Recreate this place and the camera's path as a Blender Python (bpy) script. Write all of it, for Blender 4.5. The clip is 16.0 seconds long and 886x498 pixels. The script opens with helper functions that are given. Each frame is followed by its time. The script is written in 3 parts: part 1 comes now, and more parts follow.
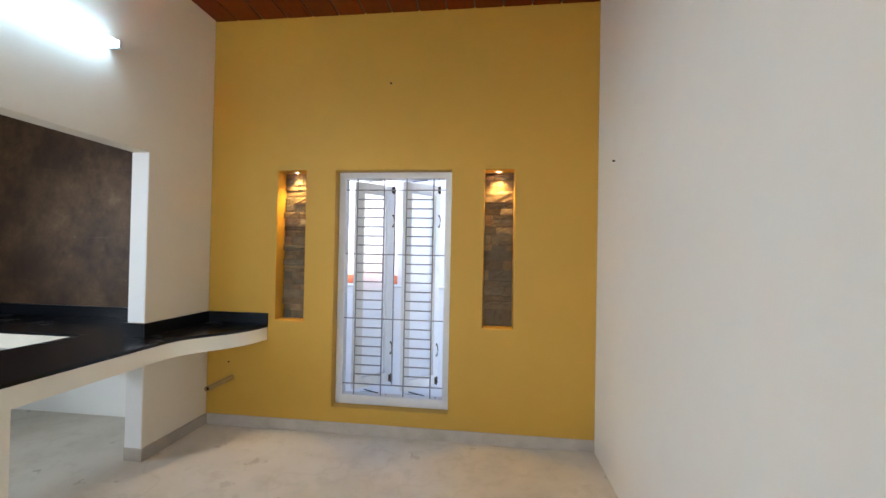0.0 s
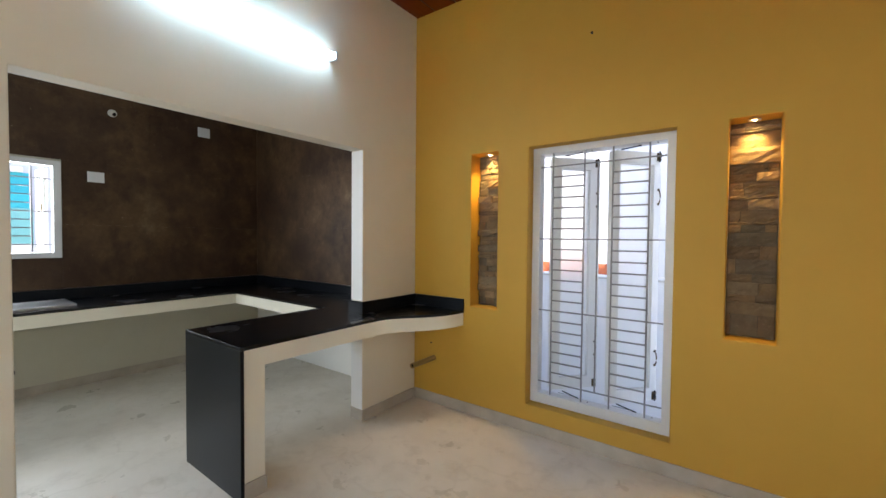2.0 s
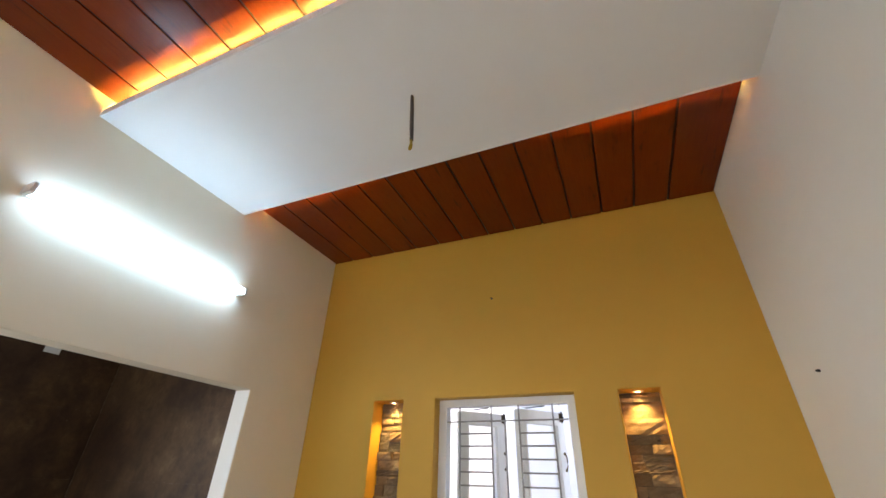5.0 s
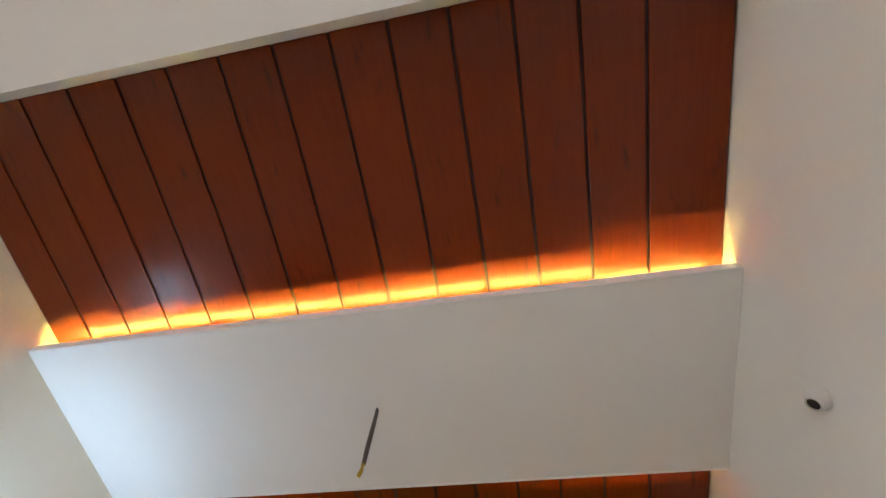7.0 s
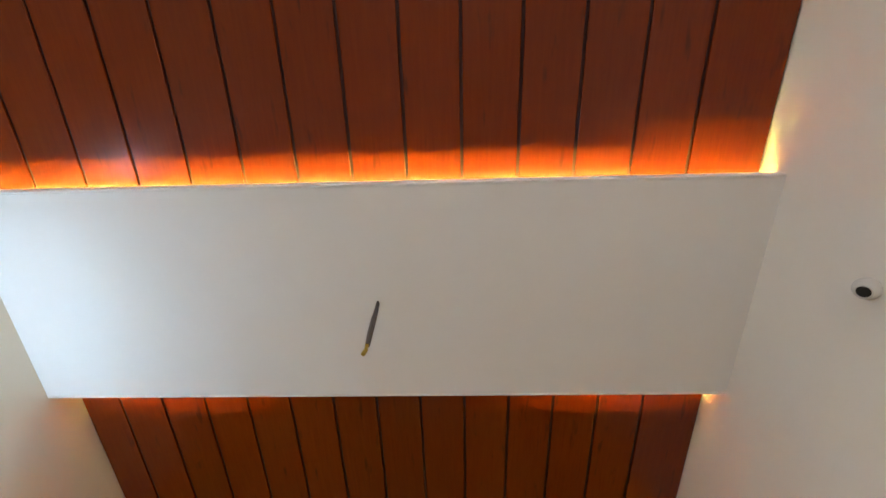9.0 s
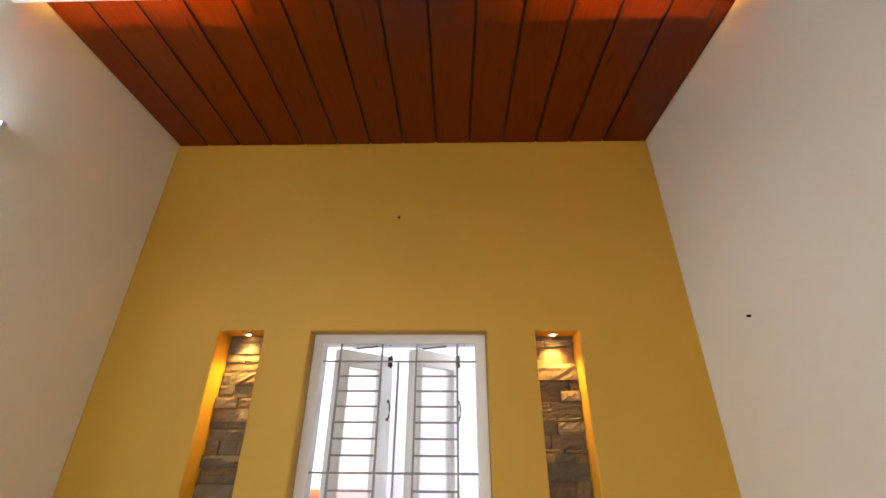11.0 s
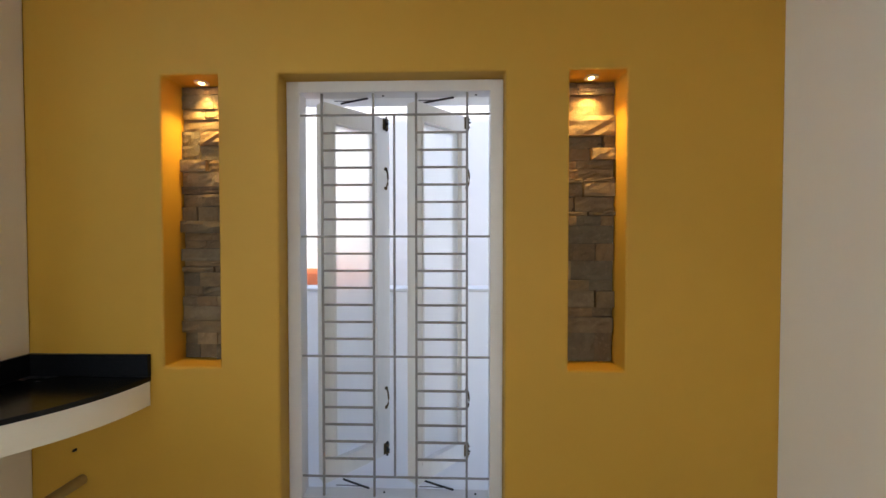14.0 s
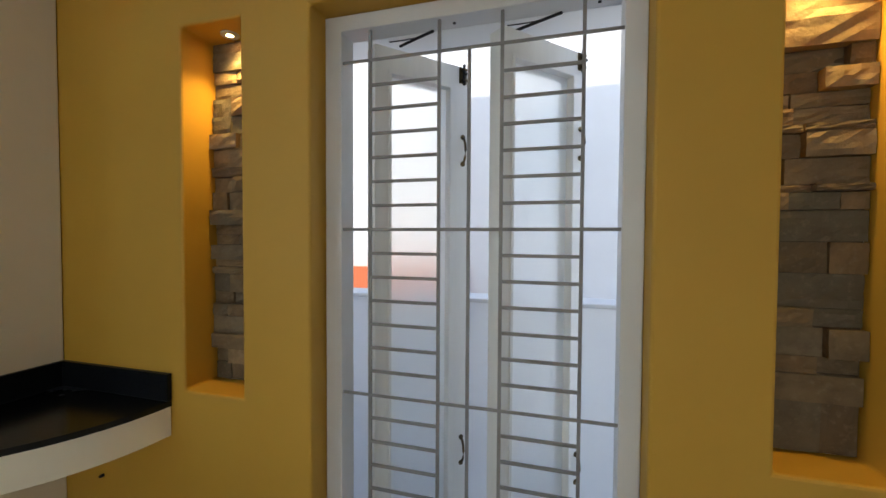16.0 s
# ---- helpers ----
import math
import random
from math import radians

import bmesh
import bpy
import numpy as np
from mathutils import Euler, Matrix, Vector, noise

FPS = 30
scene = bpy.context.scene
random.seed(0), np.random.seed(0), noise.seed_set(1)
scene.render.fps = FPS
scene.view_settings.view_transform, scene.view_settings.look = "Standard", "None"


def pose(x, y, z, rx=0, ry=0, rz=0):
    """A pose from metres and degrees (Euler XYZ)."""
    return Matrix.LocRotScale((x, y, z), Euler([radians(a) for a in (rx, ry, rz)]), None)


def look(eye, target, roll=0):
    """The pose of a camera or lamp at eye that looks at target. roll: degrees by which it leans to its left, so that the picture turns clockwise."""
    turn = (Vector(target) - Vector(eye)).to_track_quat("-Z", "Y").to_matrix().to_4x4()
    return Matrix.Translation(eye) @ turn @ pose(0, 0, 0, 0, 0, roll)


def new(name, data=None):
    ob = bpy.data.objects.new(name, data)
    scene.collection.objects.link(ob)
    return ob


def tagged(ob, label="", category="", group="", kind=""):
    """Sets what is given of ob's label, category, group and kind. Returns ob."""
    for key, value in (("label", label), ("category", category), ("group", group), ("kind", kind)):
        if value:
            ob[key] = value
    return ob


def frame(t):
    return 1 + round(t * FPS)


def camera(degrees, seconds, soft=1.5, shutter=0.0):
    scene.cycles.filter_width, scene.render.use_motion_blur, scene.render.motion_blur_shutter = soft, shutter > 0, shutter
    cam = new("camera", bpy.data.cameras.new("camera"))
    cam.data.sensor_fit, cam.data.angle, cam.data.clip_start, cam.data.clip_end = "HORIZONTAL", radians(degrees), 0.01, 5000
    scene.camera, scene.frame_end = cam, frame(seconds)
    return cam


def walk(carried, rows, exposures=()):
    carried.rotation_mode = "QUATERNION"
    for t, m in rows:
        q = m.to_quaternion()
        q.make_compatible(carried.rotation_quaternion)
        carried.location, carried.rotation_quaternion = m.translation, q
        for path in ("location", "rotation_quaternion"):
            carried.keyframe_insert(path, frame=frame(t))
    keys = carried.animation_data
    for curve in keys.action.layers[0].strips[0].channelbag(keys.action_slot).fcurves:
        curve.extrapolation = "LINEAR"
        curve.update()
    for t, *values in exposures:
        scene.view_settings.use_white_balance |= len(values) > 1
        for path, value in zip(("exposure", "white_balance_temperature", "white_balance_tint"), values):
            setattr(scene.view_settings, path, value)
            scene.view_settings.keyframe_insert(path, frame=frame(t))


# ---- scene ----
cam = camera(95.8, 16.0)
PATH = [
    (0, (0.302, 0.459, 1.471), (0.065, 2.445, 1.494), 1.1),
    (0.5, (0.264, 0.624, 1.444), (-0.153, 2.58, 1.46), 1.2),
    (1, (0.258, 0.764, 1.449), (-0.442, 2.637, 1.447), 1.0),
    (1.5, (0.258, 0.808, 1.466), (-0.722, 2.551, 1.431), 0.7),
    (2, (0.306, 0.825, 1.455), (-0.884, 2.432, 1.4), 0.5),
    (2.5, (0.333, 0.837, 1.459), (-0.928, 2.388, 1.392), 0.3),
    (3, (0.323, 0.842, 1.459), (-0.852, 2.459, 1.391), 0.4),
    (3.5, (0.251, 0.861, 1.457), (-0.741, 2.597, 1.397), 0.6),
    (4, (0.176, 0.846, 1.452), (-0.626, 2.678, 1.448), 0.6),
    (4.5, (0.151, 0.828, 1.476), (-0.563, 2.68, 1.715), 0.6),
    (5, (0.258, 0.859, 1.637), (-0.434, 2.448, 2.634), 1.6),
    (5.2, (0.272, 0.827, 1.718), (-0.351, 2.239, 2.99), 2.3),
    (7.3, (0.158, 0.795, 1.809), (-0.055, 1.382, 3.708), 13.6),
    (7.5, (0.111, 0.853, 1.800), (-0.067, 1.415, 3.711), 12.7),
    (8, (0.056, 0.953, 1.806), (-0.088, 1.517, 3.719), 10.6),
    (8.2, (0.019, 1.006, 1.804), (-0.1, 1.573, 3.717), 8.7),
    (10.3, (-0.19, 1.399, 1.742), (-0.231, 2.819, 3.149), 1.2),
    (10.5, (-0.185, 1.404, 1.719), (-0.231, 2.958, 2.977), 1.1),
    (11, (-0.190, 1.462, 1.612), (-0.240, 3.270, 2.466), 0.4),
    (11.5, (-0.210, 1.456, 1.563), (-0.245, 3.421, 1.931), 0.2),
    (12, (-0.197, 1.484, 1.486), (-0.257, 3.483, 1.531), -0.1),
    (12.5, (-0.213, 1.489, 1.45), (-0.26, 3.487, 1.385), -0.2),
    (13, (-0.21, 1.517, 1.47), (-0.262, 3.514, 1.376), -0.2),
    (13.5, (-0.231, 1.696, 1.43), (-0.277, 3.695, 1.375), -0.1),
    (14, (-0.219, 1.934, 1.436), (-0.283, 3.932, 1.394), -0.0),
    (14.5, (-0.247, 2.134, 1.422), (-0.3, 4.133, 1.39), 0.0),
    (15, (-0.241, 2.331, 1.439), (-0.337, 4.328, 1.394), 0.1),
    (15.5, (-0.246, 2.436, 1.424), (-0.475, 4.422, 1.383), -0.1),
    (16, (-0.231, 2.529, 1.43), (-0.785, 4.449, 1.372), 0.3),
]
walk(cam, [(t, look(eye, target, roll)) for t, eye, target, roll in PATH],
     [(0.0, 2.77, 6200, 14), (1.0, 2.76, 6350, 14), (2.5, 2.47, 6600, 14), (4.0, 2.74, 6700, 15), (5.0, 2.60, 6800, 16), (7.5, 2.50, 6750, 18), (8.2, 2.54, 6800, 18), (10.5, 2.76, 7300, 19),
      (11.2, 2.72, 7300, 19), (12.0, 2.36, 7000, 13), (14.0, 2.24, 6850, 14), (15.0, 1.98, 6750, 11), (16.0, 1.90, 6700, 9)])

# ---- world, lights ----
world = bpy.data.worlds.new("sky")
scene.world = world
world.use_nodes = True
wn = world.node_tree.nodes
sky = wn.new("ShaderNodeTexSky")
sky.sky_type, sky.sun_disc, sky.sun_elevation, sky.sun_rotation = "NISHITA", False, radians(50), radians(191)
world.node_tree.links.new(sky.outputs[0], wn["Background"].inputs["Color"])
wn["Background"].inputs["Strength"].default_value = 0.15


def lamp(name, kind, matrix, watts, color, **settings):
    data = bpy.data.lights.new(name, kind)
    data.energy, data.color = watts, color
    for key, value in settings.items():
        if key == "size":
            data.size = value
        elif key == "size_y":
            data.shape, data.size_y = "RECTANGLE", value
        elif key == "spot":
            data.spot_size, data.spot_blend, data.shadow_soft_size = radians(value), 1.0, 0.02
        elif key == "angle":
            data.angle = radians(value)
    ob = new(name, data)
    ob.matrix_world = matrix
    return ob


lamp("sun", "SUN", look((0, 0, 9), (1.5, 7.4, 0)), 1.2, (1, 0.96, 0.9), angle=0.53)
# Unseen fill lamp behind the camera; no source is known there.
lamp("rear_fill", "AREA", look((-0.4, -2.9, 1.8), (-0.4, 2, 1.6)), 3.3, (1.0, 0.90, 0.75), size=2.2, size_y=2.0)
lamp("kitchen_window_daylight", "AREA", look((-4.95, 1.14, 1.7), (-2, 1.5, 0.9)), 9.5, (0.85, 0.95, 1), size=1.0, size_y=0.8)
lamp("kitchen_door_daylight", "AREA", look((-3.4, -0.62, 1.55), (-3.1, 1.6, 0.0)), 4.4, (0.60, 0.80, 1), size=1.0, size_y=1.1)

# ---- room numbers ----
XL, XR, YN, YS = -2.06, 1.10, 3.60, -2.8
WOOD_Z, PANEL_Z, WALL_T = 3.41, 3.28, 0.13
KX, KY0, KY1 = -4.78, -0.5, 3.60
OPEN_Y0, OPEN_Y1, HEAD = 1.087, 2.967, 2.135
WIN_X0, WIN_X1, WIN_Z0 = -0.966, -0.013, 0.21
TOP_Z = 0.855


# ---- materials ----
class Mat:
    """A small node builder round a Principled material."""

    def __init__(self, name, color=(0.5, 0.5, 0.5), rough=0.5, metal=0.0, spec=0.5):
        self.m = bpy.data.materials.new(name)
        self.m.use_nodes = True
        self.t = self.m.node_tree
        self.b = self.t.nodes["Principled BSDF"]
        self.b.inputs["Base Color"].default_value = (*color, 1)
        self.b.inputs["Roughness"].default_value = rough
        self.b.inputs["Metallic"].default_value = metal
        self.b.inputs["Specular IOR Level"].default_value = spec
        self.height = None

    def node(self, kind, **inputs):
        n = self.t.nodes.new(kind)
        for key, value in inputs.items():
            n.inputs[key.replace("_", " ")].default_value = value
        return n

    def link(self, a, b):
        self.t.links.new(a, b)

    def coords(self, scale=(1, 1, 1), which="Object"):
        tc, mp = self.node("ShaderNodeTexCoord"), self.node("ShaderNodeMapping")
        mp.inputs["Scale"].default_value = scale
        self.link(tc.outputs[which], mp.inputs["Vector"])
        return mp.outputs[0]

    def noise(self, scale, detail=4, rough=0.55, stretch=(1, 1, 1)):
        n = self.node("ShaderNodeTexNoise", Scale=scale, Detail=detail, Roughness=rough)
        self.link(self.coords(stretch), n.inputs["Vector"])
        return n.outputs["Fac"]

    def ramp(self, fac, stops):
        r = self.node("ShaderNodeValToRGB")
        e = r.color_ramp.elements
        while len(e) < len(stops):
            e.new(0.5)
        for k, (p, c) in zip(e, stops):
            k.position, k.color = p, (*c, 1)
        self.link(fac, r.inputs[0])
        return r.outputs[0]

    def mix(self, fac, a, b, blend="MIX"):
        n = self.t.nodes.new("ShaderNodeMix")
        n.data_type, n.blend_type = "RGBA", blend
        for s, v in ((0, fac), (6, a), (7, b)):
            if isinstance(v, (int, float)):
                n.inputs[s].default_value = v
            elif isinstance(v, tuple):
                n.inputs[s].default_value = (*v, 1)
            else:
                self.link(v, n.inputs[s])
        return n.outputs[2]

    def range(self, fac, lo, hi, a=0.0, b=1.0):
        n = self.t.nodes.new("ShaderNodeMapRange")
        for k, v in zip((1, 2, 3, 4), (a, b, lo, hi)):
            n.inputs[k].default_value = v
        self.link(fac, n.inputs[0])
        return n.outputs[0]

    def random(self):
        return self.node("ShaderNodeObjectInfo").outputs["Random"]

    def island(self):
        return self.node("ShaderNodeNewGeometry").outputs["Random Per Island"]

    def color(self, socket):
        self.link(socket, self.b.inputs["Base Color"])

    def rough(self, socket):
        self.link(socket, self.b.inputs["Roughness"])

    def bump(self, fac, strength=0.3, distance=0.002):
        n = self.node("ShaderNodeBump", Strength=strength, Distance=distance)
        self.link(fac, n.inputs["Height"])
        if self.height:
            self.link(self.height, n.inputs["Normal"])
        self.height = n.outputs[0]
        self.link(self.height, self.b.inputs["Normal"])


def paint(name, base, dark, rough=0.7, bump=0.25):
    m = Mat(name, base, rough)
    big, fine = m.noise(1.3, 5, 0.6), m.noise(9, 4)
    c = m.mix(m.range(big, 0, 0.5, 0.35, 0.75), base, dark)
    m.color(m.mix(m.range(fine, 0, 0.22, 0.4, 0.8), c, dark))
    m.bump(m.noise(5, 3), bump, 0.006)
    m.bump(m.noise(160, 2), bump * 0.5, 0.0008)
    return m.m


cream = paint("cream_paint", (0.78, 0.71, 0.575), (0.71, 0.635, 0.49))
white_wall = paint("white_wall_paint", (0.88, 0.865, 0.81), (0.83, 0.81, 0.75))
ochre = paint("ochre_paint", (0.530, 0.297, 0.032), (0.465, 0.258, 0.024), 0.6)
ceiling_white = paint("ceiling_white_paint", (0.80, 0.80, 0.78), (0.76, 0.75, 0.72))
counter_cream = paint("counter_cream_paint", (0.82, 0.76, 0.62), (0.76, 0.70, 0.55))
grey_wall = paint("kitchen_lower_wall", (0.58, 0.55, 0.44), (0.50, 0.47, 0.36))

m = Mat("floor_tile_beige", rough=0.35)
c = m.ramp(m.noise(1.1, 7, 0.62), [(0.3, (0.54, 0.48, 0.40)), (0.5, (0.66, 0.60, 0.51)), (0.7, (0.74, 0.68, 0.60))])
c = m.mix(m.range(m.noise(6, 6, 0.7), 0, 0.55, 0.52, 0.75), c, (0.46, 0.40, 0.32))
v = m.noise(0.8, 4, 0.55)
vein = m.mix(1.0, m.range(v, 0, 1, 0.490, 0.499), m.range(v, 1, 0, 0.500, 0.509), "MULTIPLY")
m.color(m.mix(m.mix(0.16, (0, 0, 0), vein), c, (0.40, 0.33, 0.25)))
m.rough(m.range(m.noise(3.5, 5, 0.6), 0.22, 0.6, 0.3, 0.7))
m.bump(m.noise(30, 3), 0.05, 0.001)
floor_mat = m.m

m = Mat("skirting_tile_grey", rough=0.4)
m.color(m.ramp(m.noise(5, 5), [(0.3, (0.38, 0.33, 0.265)), (0.7, (0.50, 0.44, 0.365))]))
skirt_mat = m.m

m = Mat("black_granite", rough=0.2, spec=0.35)
dust = m.range(m.noise(2.6, 5, 0.55), 0, 1, 0.52, 0.95)
spk = m.range(m.noise(260, 2), 0, 1, 0.62, 0.72)
c = m.mix(spk, (0.0045, 0.005, 0.0065), (0.03, 0.033, 0.04))
m.color(m.mix(m.mix(dust, (0, 0, 0), (0.3, 0.3, 0.3)), c, (0.07, 0.068, 0.066)))
m.rough(m.range(dust, 0.2, 0.5))
granite = m.m

m = Mat("black_granite_side", rough=0.3, spec=0.17)
m.color(m.ramp(m.noise(240, 2), [(0.5, (0.005, 0.006, 0.008)), (0.75, (0.016, 0.018, 0.022))]))
granite_face = m.m

m = Mat("brown_wall_tile", rough=0.5, spec=0.3)
n1, n2 = m.noise(2.6, 9, 0.74), m.noise(10, 7, 0.72)
n3, n4 = m.noise(5, 6, 0.62, (1.2, 1.2, 0.8)), m.noise(34, 3, 0.6)
c = m.ramp(n1, [(0.30, (0.038, 0.015, 0.005)), (0.46, (0.086, 0.045, 0.019)), (0.58, (0.125, 0.069, 0.031)), (0.72, (0.21, 0.135, 0.068))])
c = m.mix(m.range(n2, 0, 0.6, 0.52, 0.74), c, (0.16, 0.105, 0.058))
c = m.mix(m.range(n3, 0, 0.7, 0.5, 0.3), c, (0.034, 0.013, 0.007))
c = m.mix(m.range(m.random(), 0.1, 0.25), c, (0.040, 0.017, 0.009))
c = m.mix(m.range(m.noise(1.4, 3, 0.5), 0.0, 0.55, 0.45, 0.6), c, (0.030, 0.0125, 0.0075))
c = m.mix(m.range(n4, 0, 0.75, 0.71, 0.77), c, (0.38, 0.30, 0.20))
m.color(c)
m.rough(m.range(n2, 0.42, 0.65))
m.bump(n2, 0.12, 0.002)
tile_mat = m.m
m = Mat("dark_grout", (0.012, 0.006, 0.004), 0.95, spec=0.05)
grout = m.m

m = Mat("stained_teak_board", rough=0.27, spec=0.34)
g = m.noise(9, 8, 0.62, (9, 0.55, 9))
g2 = m.noise(40, 4, 0.6, (6, 0.3, 6))
c = m.ramp(g, [(0.3, (0.160, 0.0190, 0.0007)), (0.52, (0.178, 0.0230, 0.0008)), (0.72, (0.196, 0.027, 0.001))])
c = m.mix(m.range(g2, 0, 0.15, 0.5, 0.9), c, (0.07, 0.010, 0.002))
c = m.mix(m.range(m.island(), 0, 0.3), c, (0.085, 0.012, 0.002))
k = m.noise(1.0, 2, 0.5, (26, 5, 1))
c = m.mix(m.range(k, 0, 0.6, 0.64, 0.76), c, (0.045, 0.012, 0.004))
m.color(c)
m.bump(g2, 0.03, 0.0005)
wood = m.m
m = Mat("groove_dark", (0.035, 0.003, 0.0015), 0.6)
groove = m.m

m = Mat("split_stone", rough=0.8)
n1, n2 = m.noise(14, 7, 0.65), m.noise(55, 5, 0.6)
c = m.ramp(m.random(), [(0.0, (0.085, 0.060, 0.034)), (0.25, (0.21, 0.145, 0.075)), (0.45, (0.105, 0.092, 0.062)), (0.6, (0.18, 0.112, 0.052)), (0.8, (0.32, 0.225, 0.12)), (1.0, (0.10, 0.088, 0.062))])
c = m.mix(m.range(n1, 0, 0.55, 0.42, 0.7), c, (0.075, 0.052, 0.032))
c = m.mix(m.range(n2, 0, 0.4, 0.55, 0.8), c, (0.32, 0.25, 0.17))
m.color(c)
m.bump(n1, 0.6, 0.008)
m.bump(n2, 0.5, 0.003)
stone_mat = m.m
m = Mat("stone_mortar", (0.05, 0.04, 0.03), 0.9)
mortar = m.m

m = Mat("white_enamel", rough=0.32)
m.color(m.ramp(m.noise(3, 4), [(0.3, (0.62, 0.615, 0.61)), (0.7, (0.70, 0.695, 0.69))]))
enamel = m.m
m = Mat("leaf_timber_white", rough=0.45)
m.color(m.ramp(m.noise(4, 5, 0.6, (4, 4, 0.6)), [(0.3, (0.72, 0.72, 0.70)), (0.7, (0.80, 0.80, 0.78))]))
m.bump(m.noise(20, 4, 0.6, (6, 6, 0.4)), 0.1, 0.001)
leaf_white = m.m
m = Mat("grille_paint_grey", rough=0.45)
m.color(m.ramp(m.noise(12, 4), [(0.3, (0.20, 0.19, 0.185)), (0.7, (0.27, 0.26, 0.25))]))
grille_mat = m.m
m = Mat("frosted_glass", (0.95, 0.97, 0.965), 0.33)
m.b.inputs["Transmission Weight"].default_value = 0.93
m.bump(m.noise(70, 2), 0.12, 0.0012)
frosted = m.m
m = Mat("clear_glass", (0.95, 1, 0.98), 0.02)
m.b.inputs["Transmission Weight"].default_value = 1
clear_glass = m.m
m = Mat("antique_brass", (0.17, 0.115, 0.05), 0.4, 0.9)
m.color(m.ramp(m.noise(40, 4), [(0.35, (0.035, 0.027, 0.017)), (0.7, (0.17, 0.115, 0.05))]))
brass = m.m
m = Mat("black_iron", (0.015, 0.015, 0.016), 0.5, 0.4)
iron = m.m
m = Mat("pvc_white", (0.60, 0.59, 0.56), 0.4)
pvc = m.m
pvc_painted = paint("pipe_ochre_smears", (0.36, 0.24, 0.08), (0.26, 0.20, 0.11), 0.6)
# Near-black colour that paints the shade inside pipes and screw holes.
m = Mat("hole_shade", (0.01, 0.009, 0.008), 0.9)
hole_shade_mat = m.m
m = Mat("switch_plastic", (0.74, 0.75, 0.76), 0.3)
plastic = m.m
m = Mat("stainless_steel", (0.62, 0.63, 0.64), 0.28, 1.0)
m.bump(m.noise(200, 2), 0.05, 0.0005)
steel = m.m
m = Mat("yellow_sleeve", (0.42, 0.28, 0.02), 0.5)
sleeve = m.m
m = Mat("wire_insulation", (0.075, 0.058, 0.052), 0.5)
wire_mat = m.m


def glow(name, color, strength):
    g = Mat(name, color, 0.5)
    g.b.inputs["Emission Color"].default_value = (*color, 1)
    g.b.inputs["Emission Strength"].default_value = strength
    return g.m


tube_glow = glow("tube_glow", (0.48, 0.745, 1.0), 4.4)
led_glow = glow("amber_led", (1.0, 0.80, 0.17), 62)
led_dim = glow("amber_led_dim", (1.0, 0.58, 0.12), 60)
spot_glow = glow("warm_spot", (1.0, 0.62, 0.25), 25)
outer_plaster = paint("outer_plaster", (0.90, 0.90, 0.91), (0.84, 0.84, 0.86), 0.85)
neighbour_white = paint("neighbour_white", (0.66, 0.645, 0.62), (0.60, 0.585, 0.56), 0.8)
house_white = paint("house_outer_white", (0.88, 0.88, 0.86), (0.83, 0.83, 0.81), 0.85)
neighbour_orange = paint("neighbour_orange", (0.60, 0.16, 0.06), (0.52, 0.13, 0.05), 0.8)
distant_wall = paint("distant_grey_plaster", (0.40, 0.385, 0.40), (0.34, 0.33, 0.345), 0.85)
teal_paint = paint("teal_paint", (0.02, 0.36, 0.42), (0.015, 0.28, 0.33), 0.7)
teal_pale = paint("pale_teal_paint", (0.16, 0.40, 0.38), (0.12, 0.33, 0.31), 0.7)
m = Mat("ground_concrete", rough=0.9)
m.color(m.ramp(m.noise(1.5, 7, 0.65), [(0.3, (0.62, 0.60, 0.57)), (0.7, (0.74, 0.72, 0.69))]))
ground_mat = m.m


# ---- mesh helpers ----
def mesh_from(name, bm, *materials):
    me = bpy.data.meshes.new(name)
    bmesh.ops.recalc_face_normals(bm, faces=bm.faces)
    bm.to_mesh(me)
    bm.free()
    for mat in materials:
        me.materials.append(mat)
    return me


def part(name, bm, material, parent=None, label="", kind=""):
    ob = new(name, mesh_from(name, bm, material))
    if parent:
        ob.parent = parent
    return tagged(ob, label=label, kind=kind)


def thing(name, label, category, at=(0, 0, 0), group="", kind=""):
    ob = new(name)
    ob.location = at
    return tagged(ob, label, category, group, kind)


def add_box(bm, lo, hi, bevel=0.0, segments=1, mat=0):
    before = set(bm.faces)
    vs = bmesh.ops.create_cube(bm, size=1)["verts"]
    for v in vs:
        v.co = Vector([(lo[i] + hi[i]) / 2 + v.co[i] * (hi[i] - lo[i]) for i in range(3)])
    if bevel:
        es = list({e for v in vs for e in v.link_edges})
        bmesh.ops.bevel(bm, geom=es, offset=bevel, segments=segments, affect="EDGES", profile=0.6)
    for f in set(bm.faces) - before:
        f.material_index = mat
    return bm


def box(lo, hi, bevel=0.0, segments=1):
    return add_box(bmesh.new(), lo, hi, bevel, segments)


def add_rod(bm, a, b, r, sides=14, cap=True, r2=None):
    a, b = Vector(a), Vector(b)
    turn = (b - a).to_track_quat("Z", "Y").to_matrix().to_4x4()
    bmesh.ops.create_cone(bm, cap_ends=cap, segments=sides, radius1=r, radius2=r if r2 is None else r2, depth=(b - a).length,
                          matrix=Matrix.Translation((a + b) / 2) @ turn)
    return bm


def rod(a, b, r, sides=14):
    return add_rod(bmesh.new(), a, b, r, sides)


